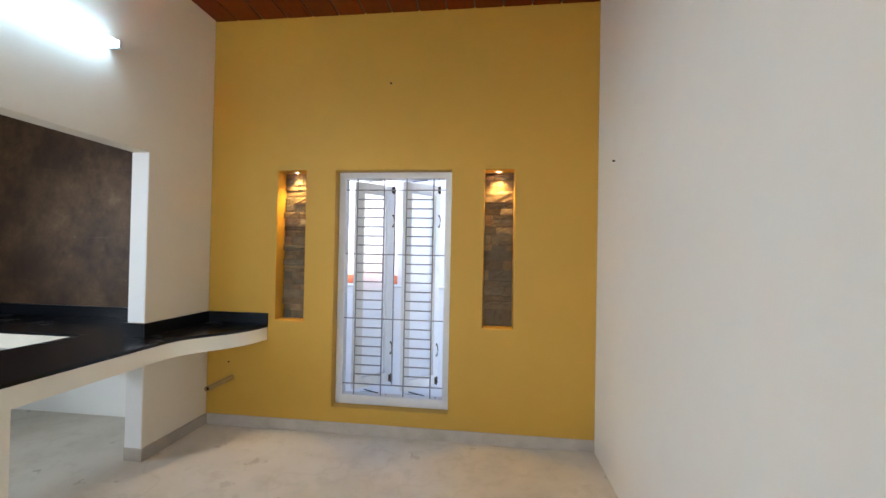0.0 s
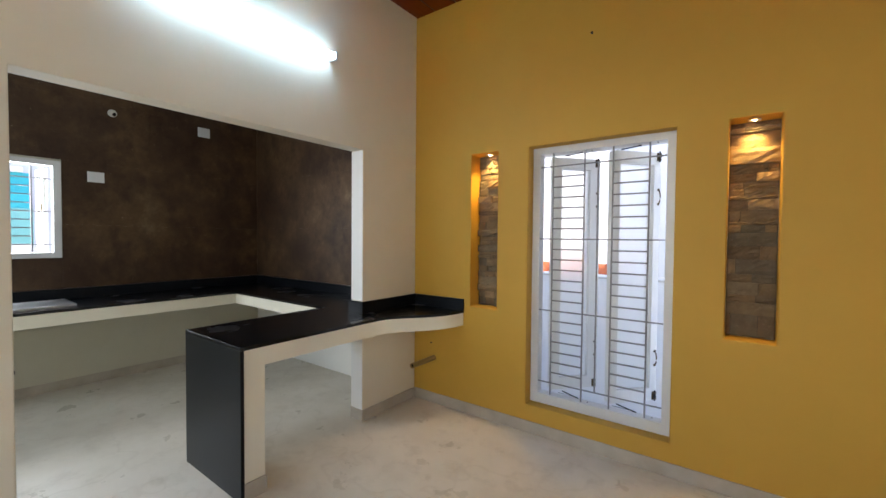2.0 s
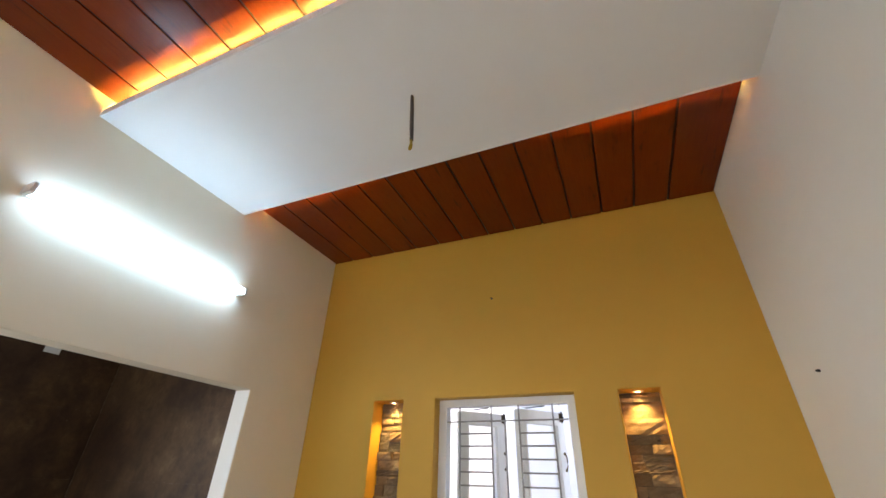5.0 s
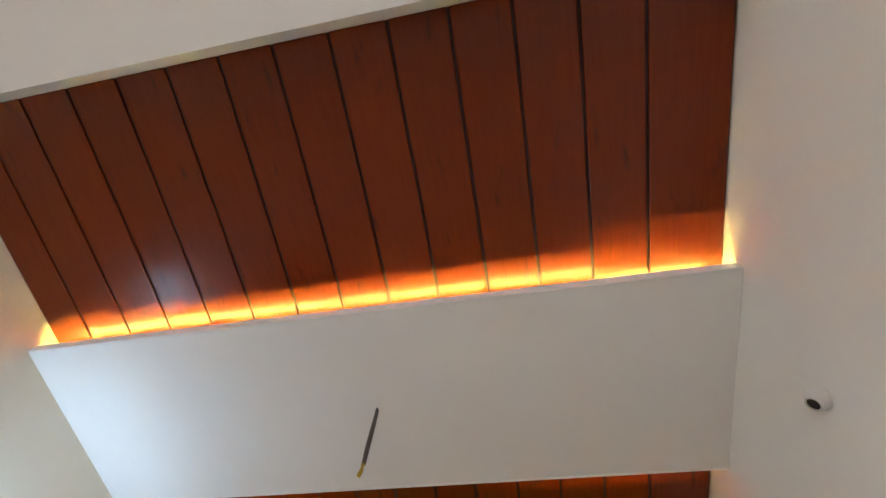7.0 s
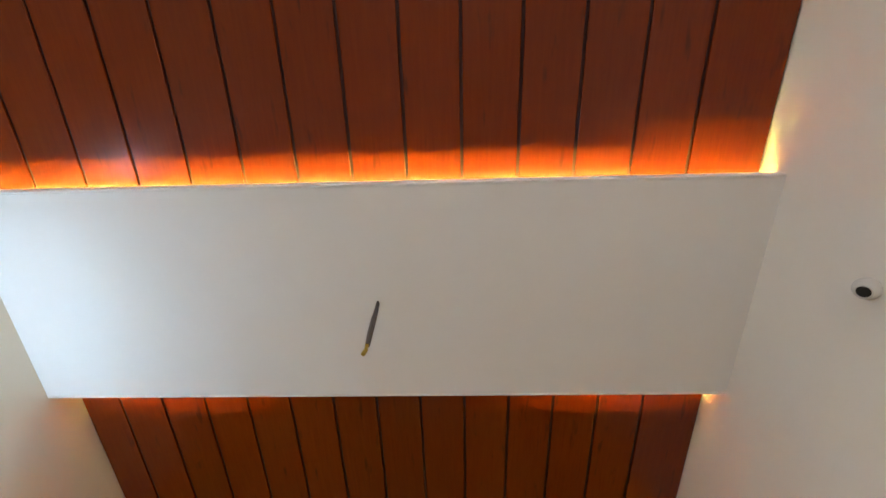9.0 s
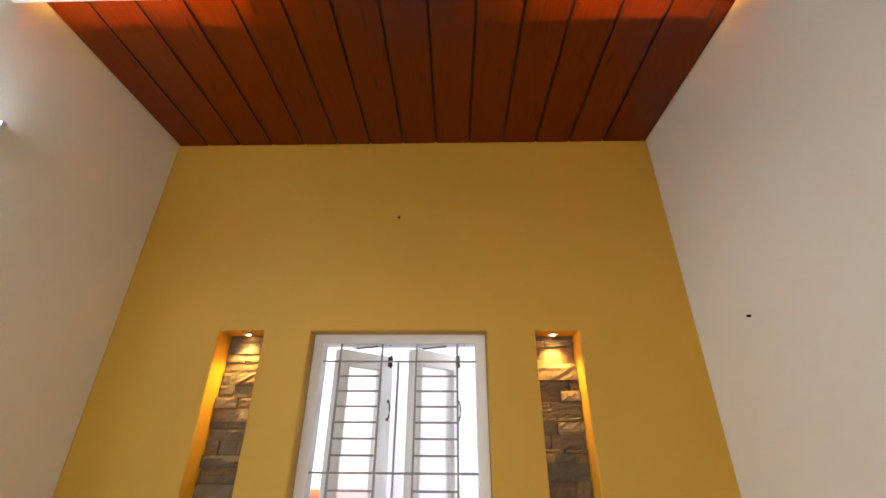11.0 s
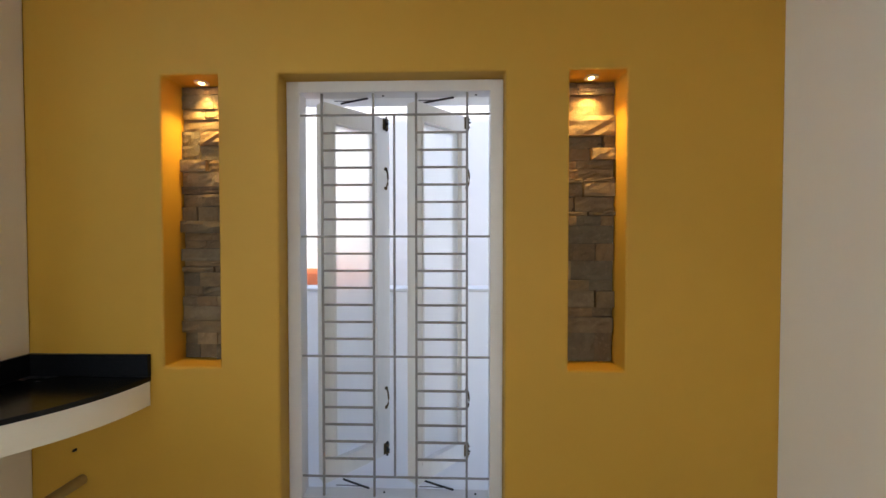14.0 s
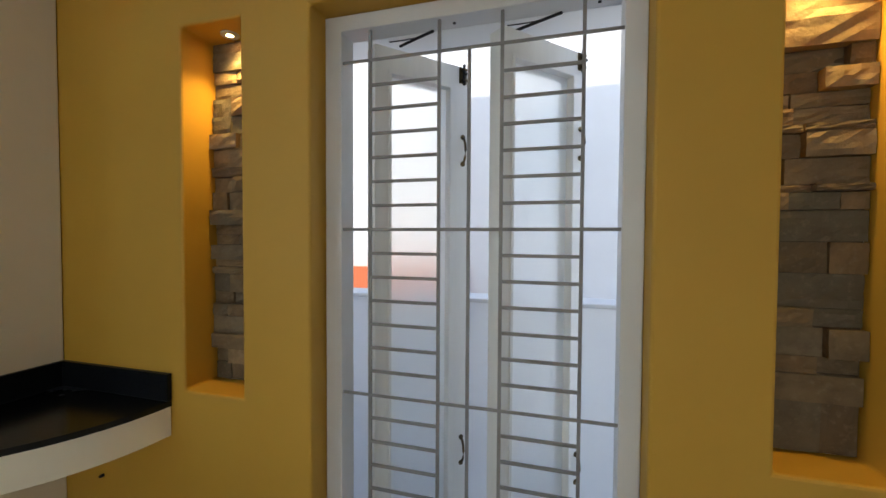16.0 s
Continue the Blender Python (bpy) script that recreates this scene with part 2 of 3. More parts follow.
def add_path(bm, points, r, sides=8):
    """A bent round bar through the points."""
    points = [Vector(p) for p in points]
    rings = []
    for i, p in enumerate(points):
        d = (points[min(i + 1, len(points) - 1)] - points[max(i - 1, 0)]).normalized()
        q = d.to_track_quat("Z", "Y")
        rings.append([bm.verts.new(p + q @ Vector((r * math.cos(k * math.tau / sides), r * math.sin(k * math.tau / sides), 0))) for k in range(sides)])
    for a, b in zip(rings, rings[1:]):
        for k in range(sides):
            bm.faces.new((a[k], a[(k + 1) % sides], b[(k + 1) % sides], b[k]))
    bm.faces.new(rings[0])
    bm.faces.new(rings[-1])
    return bm


def add_ring(bm, centre, axis, r_out, r_in, length, sides=28):
    """A tube along an axis (a unit vector) from centre."""
    axis = Vector(axis)
    q = axis.to_track_quat("Z", "Y")
    loops = []
    for r, h in ((r_out, 0), (r_out, length * 0.92), (r_out * 0.96, length), (r_in, length), (r_in, 0)):
        loops.append([bm.verts.new(Vector(centre) + q @ Vector((r * math.cos(k * math.tau / sides), r * math.sin(k * math.tau / sides), h))) for k in range(sides)])
    for a, b in zip(loops, loops[1:] + loops[:1]):
        for k in range(sides):
            bm.faces.new((a[k], a[(k + 1) % sides], b[(k + 1) % sides], b[k]))
    return bm


def slab(us, ws, depth, holes, axis="y", soft=0.0):
    """A wall between the outer lines us and ws, with depth (near, far) along the axis and rectangular holes (u0, u1, w0, w1)."""
    cu = sorted({*us, *[h[0] for h in holes], *[h[1] for h in holes]})
    cw = sorted({*ws, *[h[2] for h in holes], *[h[3] for h in holes]})
    place = {"y": lambda u, w, d: (u, d, w), "x": lambda u, w, d: (d, u, w), "z": lambda u, w, d: (u, w, d)}[axis]
    solid = {}
    for i in range(len(cu) - 1):
        for j in range(len(cw) - 1):
            u, w = (cu[i] + cu[i + 1]) / 2, (cw[j] + cw[j + 1]) / 2
            solid[i, j] = not any(h[0] < u < h[1] and h[2] < w < h[3] for h in holes)
    bm, verts = bmesh.new(), {}

    def v(i, j, k):
        if (i, j, k) not in verts:
            verts[i, j, k] = bm.verts.new(place(cu[i], cw[j], depth[k]))
        return verts[i, j, k]

    for (i, j), s in solid.items():
        if not s:
            continue
        for k in (0, 1):
            bm.faces.new((v(i, j, k), v(i + 1, j, k), v(i + 1, j + 1, k), v(i, j + 1, k)))
        for di, dj, a, b in ((-1, 0, (i, j), (i, j + 1)), (1, 0, (i + 1, j), (i + 1, j + 1)), (0, -1, (i, j), (i + 1, j)), (0, 1, (i, j + 1), (i + 1, j + 1))):
            if not solid.get((i + di, j + dj), False):
                bm.faces.new((v(*a, 0), v(*b, 0), v(*b, 1), v(*a, 1)))
    if soft:
        bmesh.ops.recalc_face_normals(bm, faces=bm.faces)
        es = [e for e in bm.edges if len(e.link_faces) == 2 and e.calc_face_angle() > 0.5]
        bmesh.ops.bevel(bm, geom=es, offset=soft, segments=2, affect="EDGES", profile=0.5)
    return bm


def outline_slab(points, z0, z1, bevel=0.0):
    """A flat plate with the given outline in plan."""
    bm = bmesh.new()
    lo, hi = [bm.verts.new((x, y, z0)) for x, y in points], [bm.verts.new((x, y, z1)) for x, y in points]
    bm.faces.new(lo[::-1])
    top = bm.faces.new(hi)
    for k in range(len(points)):
        n = (k + 1) % len(points)
        bm.faces.new((lo[k], lo[n], hi[n], hi[k]))
    if bevel:
        bmesh.ops.bevel(bm, geom=list(top.edges), offset=bevel, segments=2, affect="EDGES")
    return bm


def structure(name, bm, material, label=""):
    return part(name, bm, material, None, label, "structure")


# ---- structure ----
structure("floor", box((KX - 0.3, YS - 0.2, -0.2), (XR + 0.25, YN + 0.23, 0.0)), floor_mat, "pale beige mottled floor with faint dusty stains")
NL, NR, NZ0 = (-1.467, -1.222), (0.247, 0.479), 0.895
wall_north = structure("wall_north", slab((XL - WALL_T, XR + 0.2), (0, WOOD_Z + 0.2), (YN, YN + 0.15),
    [(WIN_X0, WIN_X1, WIN_Z0, HEAD), (*NL, NZ0, HEAD), (*NR, NZ0, HEAD)], soft=0.008), ochre, "ochre yellow painted wall with two lit niches and a tall window")
part("outer_leaf", slab((XL - WALL_T, XR + 0.2), (0, WOOD_Z + 0.2), (YN + 0.151, YN + 0.23), [(WIN_X0, WIN_X1, WIN_Z0, HEAD)]), house_white, wall_north, "white outer face of the wall")
structure("wall_east", box((XR, YS, 0), (XR + 0.2, YN - 0.002, WOOD_Z + 0.2)), white_wall, "plain off-white painted wall")
structure("wall_west", slab((YS, YN - 0.002), (0, WOOD_Z + 0.2), (XL - WALL_T, XL),
    [(OPEN_Y0, OPEN_Y1, -0.001, HEAD)], axis="x", soft=0.005), cream, "cream painted wall, unseen, with an opening added for the fill lamp to the kitchen")
# This wall's opening is added to go with the rear fill lamp.
structure("wall_south", slab((KX - 0.2, XR + 0.2), (0, WOOD_Z + 0.2), (YS - 0.2, YS), [(-1.5, 0.7, 0.8, 2.8)]), cream, "cream painted wall, unseen, with an opening added for the fill lamp")
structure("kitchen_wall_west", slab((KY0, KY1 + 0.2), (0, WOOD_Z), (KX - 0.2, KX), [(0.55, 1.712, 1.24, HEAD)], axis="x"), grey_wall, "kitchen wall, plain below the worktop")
structure("kitchen_wall_north", box((KX - 0.2, KY1, 0), (XL - WALL_T - 0.001, KY1 + 0.2, WOOD_Z)), white_wall, "kitchen wall, plain below the worktop")
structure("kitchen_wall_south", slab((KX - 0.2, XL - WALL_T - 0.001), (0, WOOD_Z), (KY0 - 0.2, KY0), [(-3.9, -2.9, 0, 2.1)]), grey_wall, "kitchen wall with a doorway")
structure("kitchen_ceiling", box((KX - 0.2, KY0 - 0.2, 3.15), (XL - WALL_T - 0.001, KY1 + 0.2, 3.35)), ceiling_white, "plain white kitchen ceiling")
# Added block, out of view, keeps sun off part of the neighbour's wall.
structure("sun_blocker", box((-1.45, YS - 0.2, WOOD_Z + 0.2505), (0.9, YN + 0.23, 5.3)), house_white, "plain white unseen block added to shade the neighbouring wall")
structure("ceiling", box((XL - WALL_T, YS - 0.2, WOOD_Z + 0.045), (XR + 0.2, YN + 0.23, WOOD_Z + 0.25)), ceiling_white, "white concrete ceiling slab")
structure("ceiling_rear", box((XL, YS, PANEL_Z), (XR, 0.445, WOOD_Z + 0.04)), ceiling_white, "flat white dropped ceiling")

# boarded ceiling, one mesh
bm = bmesh.new()
joints = [XL] + [-1.855 + 0.2221 * k for k in range(13)] + [XR]
for x0, x1 in zip(joints, joints[1:]):
    for y0, y1 in ((0.446, 1.75), (2.3, YN - 0.001)):
        add_box(bm, (max(x0 + 0.006, XL + 0.001), y0, WOOD_Z), (min(x1 - 0.006, XR - 0.001), y1, WOOD_Z + 0.009), 0.002)
ceiling_boards = structure("ceiling_boards", bm, wood, "reddish brown varnished timber boards with dark grooves")
structure("board_backing", box((XL + 0.001, 0.446, WOOD_Z + 0.0095), (XR - 0.001, YN - 0.001, WOOD_Z + 0.04)), groove, "dark backing seen in the grooves")
PY0, PY1 = 1.53, 2.50
cove = structure("ceiling_panel", box((XL + 0.001, PY0, PANEL_Z), (XR - 0.001, PY1, PANEL_Z + 0.012)), ceiling_white, "white dropped ceiling band with amber lighting hidden on its edges")
for ya, yb in ((PY0 - 0.012, PY0 - 0.0005), (PY1 + 0.0005, PY1 + 0.012)):
    part("panel_lip", box((XL + 0.001, ya, PANEL_Z - 0.002), (XR - 0.001, yb, PANEL_Z + 0.048), 0.002), ceiling_white, cove)
part("panel_core", box((XL + 0.001, 1.75, PANEL_Z + 0.013), (XR - 0.001, 2.3, WOOD_Z + 0.009)), ceiling_white, cove)
for x0, x1, y, lamp_mat in ((XL + 0.02, 0.62, PY0 + 0.042, led_glow), (0.625, XR - 0.02, PY0 + 0.08, led_glow),
                            (XL + 0.02, -1.15, PY1 - 0.09, led_dim), (0.25, XR - 0.02, PY1 - 0.09, led_dim)):
    part("led_strip", box((x0, y - 0.002, PANEL_Z + 0.013), (x1, y + 0.002, PANEL_Z + 0.0155)), lamp_mat, cove, "amber strip light")

# Thin white sheets put the cool daylight on the cream jamb into colour.
structure("opening_lit_side", box((XL - WALL_T + 0.001, OPEN_Y1 - 0.003, 0.956), (XL - 0.003, OPEN_Y1 - 0.0005, HEAD - 0.004)), ceiling_white, "side of the kitchen opening, whitened to paint in the daylight on it")
structure("pier_lit_side", box((XL - WALL_T + 0.001, OPEN_Y1 - 0.003, 0.07), (XL - 0.003, OPEN_Y1 - 0.0005, 0.728)), ceiling_white, "side of the kitchen opening, whitened to paint in the daylight on it")
# skirtings
SK = 0.09
structure("skirting_north", box((XL + 0.012, YN - 0.009, 0), (XR - 0.001, YN, SK), 0.002), skirt_mat, "grey tile skirting at the foot of the ochre wall")
structure("skirting_west", box((XL, OPEN_Y1 + 0.002, 0), (XL + 0.009, YN - 0.001, SK), 0.002), skirt_mat, "grey tile skirting")
structure("skirting_pier", box((XL - WALL_T, OPEN_Y1 - 0.009, 0), (XL + 0.009, OPEN_Y1, SK), 0.002), skirt_mat, "grey tile skirting")
structure("skirting_kitchen", box((KX, KY0, 0), (KX + 0.009, KY1, SK), 0.002), skirt_mat, "grey tile skirting")

# ---- kitchen worktops ----
PX0, PX1, PEN_Y = -2.53, -1.832, 1.893
BX, NY = -4.05, 2.955
KNOTS = [(PX1, 2.70), (PX1, 2.84), (-1.826, 2.94), (-1.795, 3.03), (-1.735, 3.12), (-1.665, 3.21), (-1.605, 3.30), (-1.56, 3.40), (-1.535, 3.50), (-1.525, YN - 0.002), (-1.525, YN + 0.09)]


def smooth(knots, steps):
    """A smooth curve through the inner knots."""
    out = []
    for a, b, c, d in zip(knots, knots[1:], knots[2:], knots[3:]):
        for k in range(steps):
            t = k / steps
            out.append(tuple(0.5 * (2 * b[i] + (c[i] - a[i]) * t + (2 * a[i] - 5 * b[i] + 4 * c[i] - d[i]) * t * t + (3 * b[i] - a[i] - 3 * c[i] + d[i]) * t ** 3) for i in (0, 1)))
    return out + [knots[-2]]


CURVE = smooth(KNOTS, 4)


def top_outline(g, front=0.0):
    """The plan of the worktops, set back by g on the open edges."""
    return ([(PX0 + g, PEN_Y + front), (PX1 - g, PEN_Y + front)] + [(x - g, y) for x, y in CURVE] +
            [(XL + 0.001, YN - 0.002), (XL + 0.001, OPEN_Y1 - 0.001), (XL - WALL_T - 0.001, OPEN_Y1 - 0.001), (XL - WALL_T - 0.001, KY1 - 0.001), (KX + 0.001, KY1 - 0.001),
             (KX + 0.001, KY0 + 0.3), (BX - g, KY0 + 0.3), (BX - g, NY + g), (PX0 + g, NY + g)])


worktop = thing("worktop", "polished black granite worktop with dusty patches, curved at the wall end", "worktop")
part("top_slab", outline_slab(top_outline(0.0, 0.0), TOP_Z - 0.02, TOP_Z, 0.002), granite, worktop)
part("end_panel", box((PX0, PEN_Y, 0.0), (PX1, PEN_Y + 0.02, TOP_Z - 0.0205)), granite_face, worktop, "black granite end panel down to the floor")
base = thing("counter_base", "cream painted concrete counter frame under the black worktop", "counter")
part("apron", outline_slab(top_outline(0.005, 0.0205), TOP_Z - 0.125, TOP_Z - 0.0205), counter_cream, base)
part("leg", box((PX0 + 0.012, PEN_Y + 0.0205, 0), (PX1 - 0.005, PEN_Y + 0.14, TOP_Z - 0.125)), counter_cream, base)
part("leg_skirting", box((PX1 - 0.005, PEN_Y + 0.0205, 0), (PX1 + 0.003, PEN_Y + 0.14, SK + 0.01), 0.001), skirt_mat, base, "grey tile skirting")
part("leg_skirting", box((PX0 + 0.013, PEN_Y + 0.1405, 0), (PX1 + 0.003, PEN_Y + 0.149, SK), 0.001), skirt_mat, base, "grey tile skirting")
upstand = thing("upstand", "black granite upstand along the wall behind the worktop", "upstand")
UZ = 0.95
for lo, hi in (((XL + 0.001, OPEN_Y1 - 0.02, TOP_Z + 0.0005), (XL + 0.018, YN - 0.019, UZ)), ((XL + 0.001, YN - 0.0185, TOP_Z + 0.0005), (-1.525, YN - 0.001, UZ)),
               ((XL - WALL_T - 0.018, OPEN_Y1 - 0.02, TOP_Z + 0.0005), (XL + 0.0005, OPEN_Y1 - 0.0015, UZ)),
               ((XL - WALL_T - 0.018, OPEN_Y1 - 0.001, TOP_Z + 0.0005), (XL - WALL_T - 0.001, KY1 - 0.03, UZ)),
               ((KX + 0.026, KY1 - 0.03, TOP_Z + 0.0005), (XL - WALL_T - 0.019, KY1 - 0.012, UZ)), ((KX + 0.012, KY0 + 0.3, TOP_Z + 0.0005), (KX + 0.0255, KY1 - 0.013, UZ))):
    part("upstand_slab", box(lo, hi, 0.0012), granite_face, upstand)


def sink(x0, x1, y0, y1):
    s = thing("sink", "stainless steel kitchen sink set on the black worktop", "sink")
    bm = bmesh.new()
    z = TOP_Z
    loops = []
    for inset, h in ((0, 0.0005), (0, 0.012), (0.02, 0.014), (0.028, 0.006), (0.05, 0.004)):
        loops.append([bm.verts.new(p) for p in ((x0 + inset, y0 + inset, z + h), (x1 - inset, y0 + inset, z + h), (x1 - inset, y1 - inset, z + h), (x0 + inset, y1 - inset, z + h))])
    for a, b in zip(loops, loops[1:]):
        for k in range(4):
            bm.faces.new((a[k], a[(k + 1) % 4], b[(k + 1) % 4], b[k]))
    bm.faces.new(loops[-1])
    part("bowl", bm, steel, s)
    return s


sink(-4.66, -4.22, 0.95, 1.70)


# ---- tube light ----
def tube_light(y0, y1, z):
    t = thing("tube_light", "lit cool white batten tube light fixed high on the cream wall", "light")
    part("batten", box((XL + 0.001, y0 - 0.02, z - 0.022), (XL + 0.008, y1 + 0.02, z + 0.022), 0.002, 2), enamel, t)
    for y in (y0 - 0.02, y1):
        part("end_cap", box((XL + 0.0085, y, z - 0.026), (XL + 0.090, y + 0.02, z + 0.026), 0.004, 2), pvc, t)
    part("tube", rod((XL + 0.066, y0 + 0.0205, z), (XL + 0.066, y1 - 0.0005, z), 0.021, 22), tube_glow, t, "bright white glowing tube")
    return t


tube_light(1.45, 2.635, 2.715)


# ---- niche lights ----
def niche_light(x, y):
    n = thing("downlight", "small round recessed warm downlight at the top of the niche", "light", group="niche downlights")
    part("trim_ring", add_ring(bmesh.new(), (x, y, HEAD - 0.0005), (0, 0, -1), 0.03, 0.012, 0.005), pvc, n, "round metal trim")
    part("lens", rod((x, y, HEAD - 0.001), (x, y, HEAD - 0.003), 0.0115, 20), spot_glow, n, "glowing warm lens")
    lamp("niche_lamp", "SPOT", look((x, y, HEAD - 0.012), (x, y + 0.004, 0.5)), 5.0, (1, 0.66, 0.20), spot=100)


niche_light(-1.343, 3.685)
niche_light(0.359, 3.68)


# ---- window ----
def bar(name, lo, hi, parent, material=None, bevel=0.001, label=""):
    return part(name, box(lo, hi, bevel), material or grille_mat, parent, label)


window = thing("window_1", "tall white window with steel grille and two leaves open outwards", "window", kind="structure")
FY0, FY1 = YN + 0.085, YN + 0.165
FX0, FX1, FZ0, FZ1 = -0.907, -0.070, 0.285, 2.085
frame_part = part("window_frame", slab((WIN_X0 + 0.001, WIN_X1 - 0.001), (WIN_Z0 + 0.001, HEAD - 0.001), (FY0, FY1), [(FX0, FX1, FZ0, FZ1)], soft=0.003), enamel, window, "white enamelled frame")
GY = FY0 + 0.012
V = (-0.813, -0.584, -0.491, -0.394, -0.170)
H = (1.988, 1.454, 0.920, 0.378)
for i, x in enumerate(V):
    z0, z1 = (H[3], H[0]) if i == 2 else (FZ0, FZ1)
    bar("upright_bar", (x - 0.005, GY, z0), (x + 0.005, GY + 0.01, z1), window)
for z in H:
    bar("cross_bar", (FX0, GY - 0.0045, z - 0.005), (FX1, GY - 0.0005, z + 0.005), window)
for a, b in ((0, 1), (3, 4)):
    for top, low in zip(H, H[1:]):
        for k in range(1, 7):
            z = top + (low - top) * k / 7
            bar("short_bar", (V[a] + 0.0052, GY + 0.001, z - 0.005), (V[b] - 0.0052, GY + 0.008, z + 0.005), window)


def casement(hinge, width, angle, s, e):
    """A glazed leaf hinged at (x, y), turned outwards by the angle from closed."""
    leaf = new("casement")
    leaf.parent = window
    leaf.location, leaf.rotation_euler = (*hinge, 0), (0, 0, radians(angle))
    tagged(leaf, label="white timber leaf with frosted glass, open")
    z0, z1, t, hx = FZ0 + 0.02, FZ1 - 0.015, 0.066, width - e * 0.31
    part("leaf_frame", slab((0, width), (z0, z1), (0, t), [(s, width - e, z0 + 0.09, z1 - 0.087)], soft=0.002), leaf_white, leaf)
    part("pane", box((s + 0.001, t * 0.4, z0 + 0.091), (width - e - 0.001, t * 0.4 + 0.004, z1 - 0.088)), frosted, leaf, "frosted glass pane").visible_shadow = False
    part("glazing_bead", slab((s - 0.012, width - e + 0.012), (z0 + 0.078, z1 - 0.075), (-0.004, -0.0005), [(s, width - e, z0 + 0.09, z1 - 0.087)], soft=0.001), leaf_white, leaf)
    for z in (z0 + 0.305, z1 - 0.312):
        bm = bmesh.new()
        add_path(bm, [(hx, -0.001, z - 0.046), (hx + 0.001, -0.009, z - 0.042), (hx + 0.001, -0.016, z - 0.026), (hx + 0.001, -0.019, z),
                      (hx + 0.001, -0.016, z + 0.026), (hx + 0.001, -0.009, z + 0.042), (hx, -0.001, z + 0.046)], 0.0046, 10)
        handle = part("pull_handle", bm, brass, leaf, "dark brass bow handle")
        for dz in (-0.05, 0.05):
            bm = rod((hx, -0.0005, z + dz), (hx, -0.004, z + dz), 0.0095, 14)
            part("fixing_foot", bm, brass, handle)
    for z in (z0 + 0.035, z1 - 0.032):
        bolt = part("tower_bolt", box((hx - 0.018, -0.004, z - 0.03), (hx + 0.016, -0.0005, z + 0.03), 0.001), brass, leaf, "small dark brass tower bolt")
        bm = rod((hx, -0.009, z - 0.036), (hx, -0.009, z + 0.038), 0.0055, 12)
        add_rod(bm, (hx, -0.009, z), (hx, -0.026, z), 0.0045, 10)
        part("sliding_pin", bm, iron, bolt)
        for dz in (-0.02, 0.02):
            part("pin_guide", box((hx - 0.011, -0.0165, z + dz - 0.004), (hx + 0.011, -0.0045, z + dz + 0.004), 0.0015), brass, bolt)
    return leaf


casement((-0.822, YN + 0.153), 0.38, 48, 0.060, 0.085)
casement((-0.397, YN + 0.153), 0.365, 48, 0.045, 0.055)
for x in (-0.72, -0.33):
    for z, nm in ((FZ0 + 0.004, "lower_stay"), (FZ1 - 0.004, "upper_stay")):
        bm = bmesh.new()
        add_path(bm, [(x - 0.04, FY1 + 0.055, z), (x + 0.03, FY1 + 0.02, z), (x + 0.10, FY1 - 0.012, z)], 0.0045, 6)
        add_path(bm, [(x - 0.06, FY1 + 0.012, z - 0.003), (x, FY1 + 0.012, z - 0.003), (x + 0.05, FY1 + 0.006, z - 0.003)], 0.0018, 6)
        part("stay", bm, iron, window, "black iron casement stay")

for x in (-0.545, -0.13):
    part("screw_hole", rod((x, FY0 + 0.045, FZ1 - 0.0002), (x, FY0 + 0.045, FZ1 - 0.003), 0.005, 10), hole_shade_mat, window, "small dark disc painted for the shade in a screw hole")
    part("screw_hole", rod((x, FY0 + 0.045, FZ0 + 0.0002), (x, FY0 + 0.045, FZ0 + 0.003), 0.005, 10), hole_shade_mat, window, "small dark disc painted for the shade in a screw hole")

# ---- kitchen window ----
kw = thing("window_2", "white framed kitchen window with a plain grille", "window", kind="structure")
part("window_frame", slab((0.551, 1.711), (1.241, HEAD - 0.001), (KX - 0.07, KX + 0.012), [(0.60, 1.655, 1.29, HEAD - 0.05)], axis="x", soft=0.003), enamel, kw)
for y in (0.98, 1.52):
    part("upright_bar", box((KX - 0.04, y - 0.006, 1.29), (KX - 0.03, y + 0.006, HEAD - 0.05)), grille_mat, kw)
leaf = part("leaf_frame", slab((KX - 0.42, KX - 0.075), (1.30, HEAD - 0.06), (1.60, 1.635), [(KX - 0.37, KX - 0.13, 1.36, HEAD - 0.12)], soft=0.002), leaf_white, kw, "white leaf open outwards")
part("pane", box((KX - 0.369, 1.612, 1.361), (KX - 0.131, 1.616, HEAD - 0.121)), frosted, leaf, "frosted glass pane").visible_shadow = False
part("catch", box((KX - 0.12, 1.588, 1.66), (KX - 0.09, 1.5995, 1.74), 0.002), brass, leaf, "small dark metal catch")
for k in range(1, 10):
    z = 1.29 + k * 0.075
    part("cross_bar", box((KX - 0.029, 0.60, z - 0.005), (KX - 0.022, 1.52 if k not in (1, 5, 9) else 1.655, z + 0.005)), grille_mat, kw)


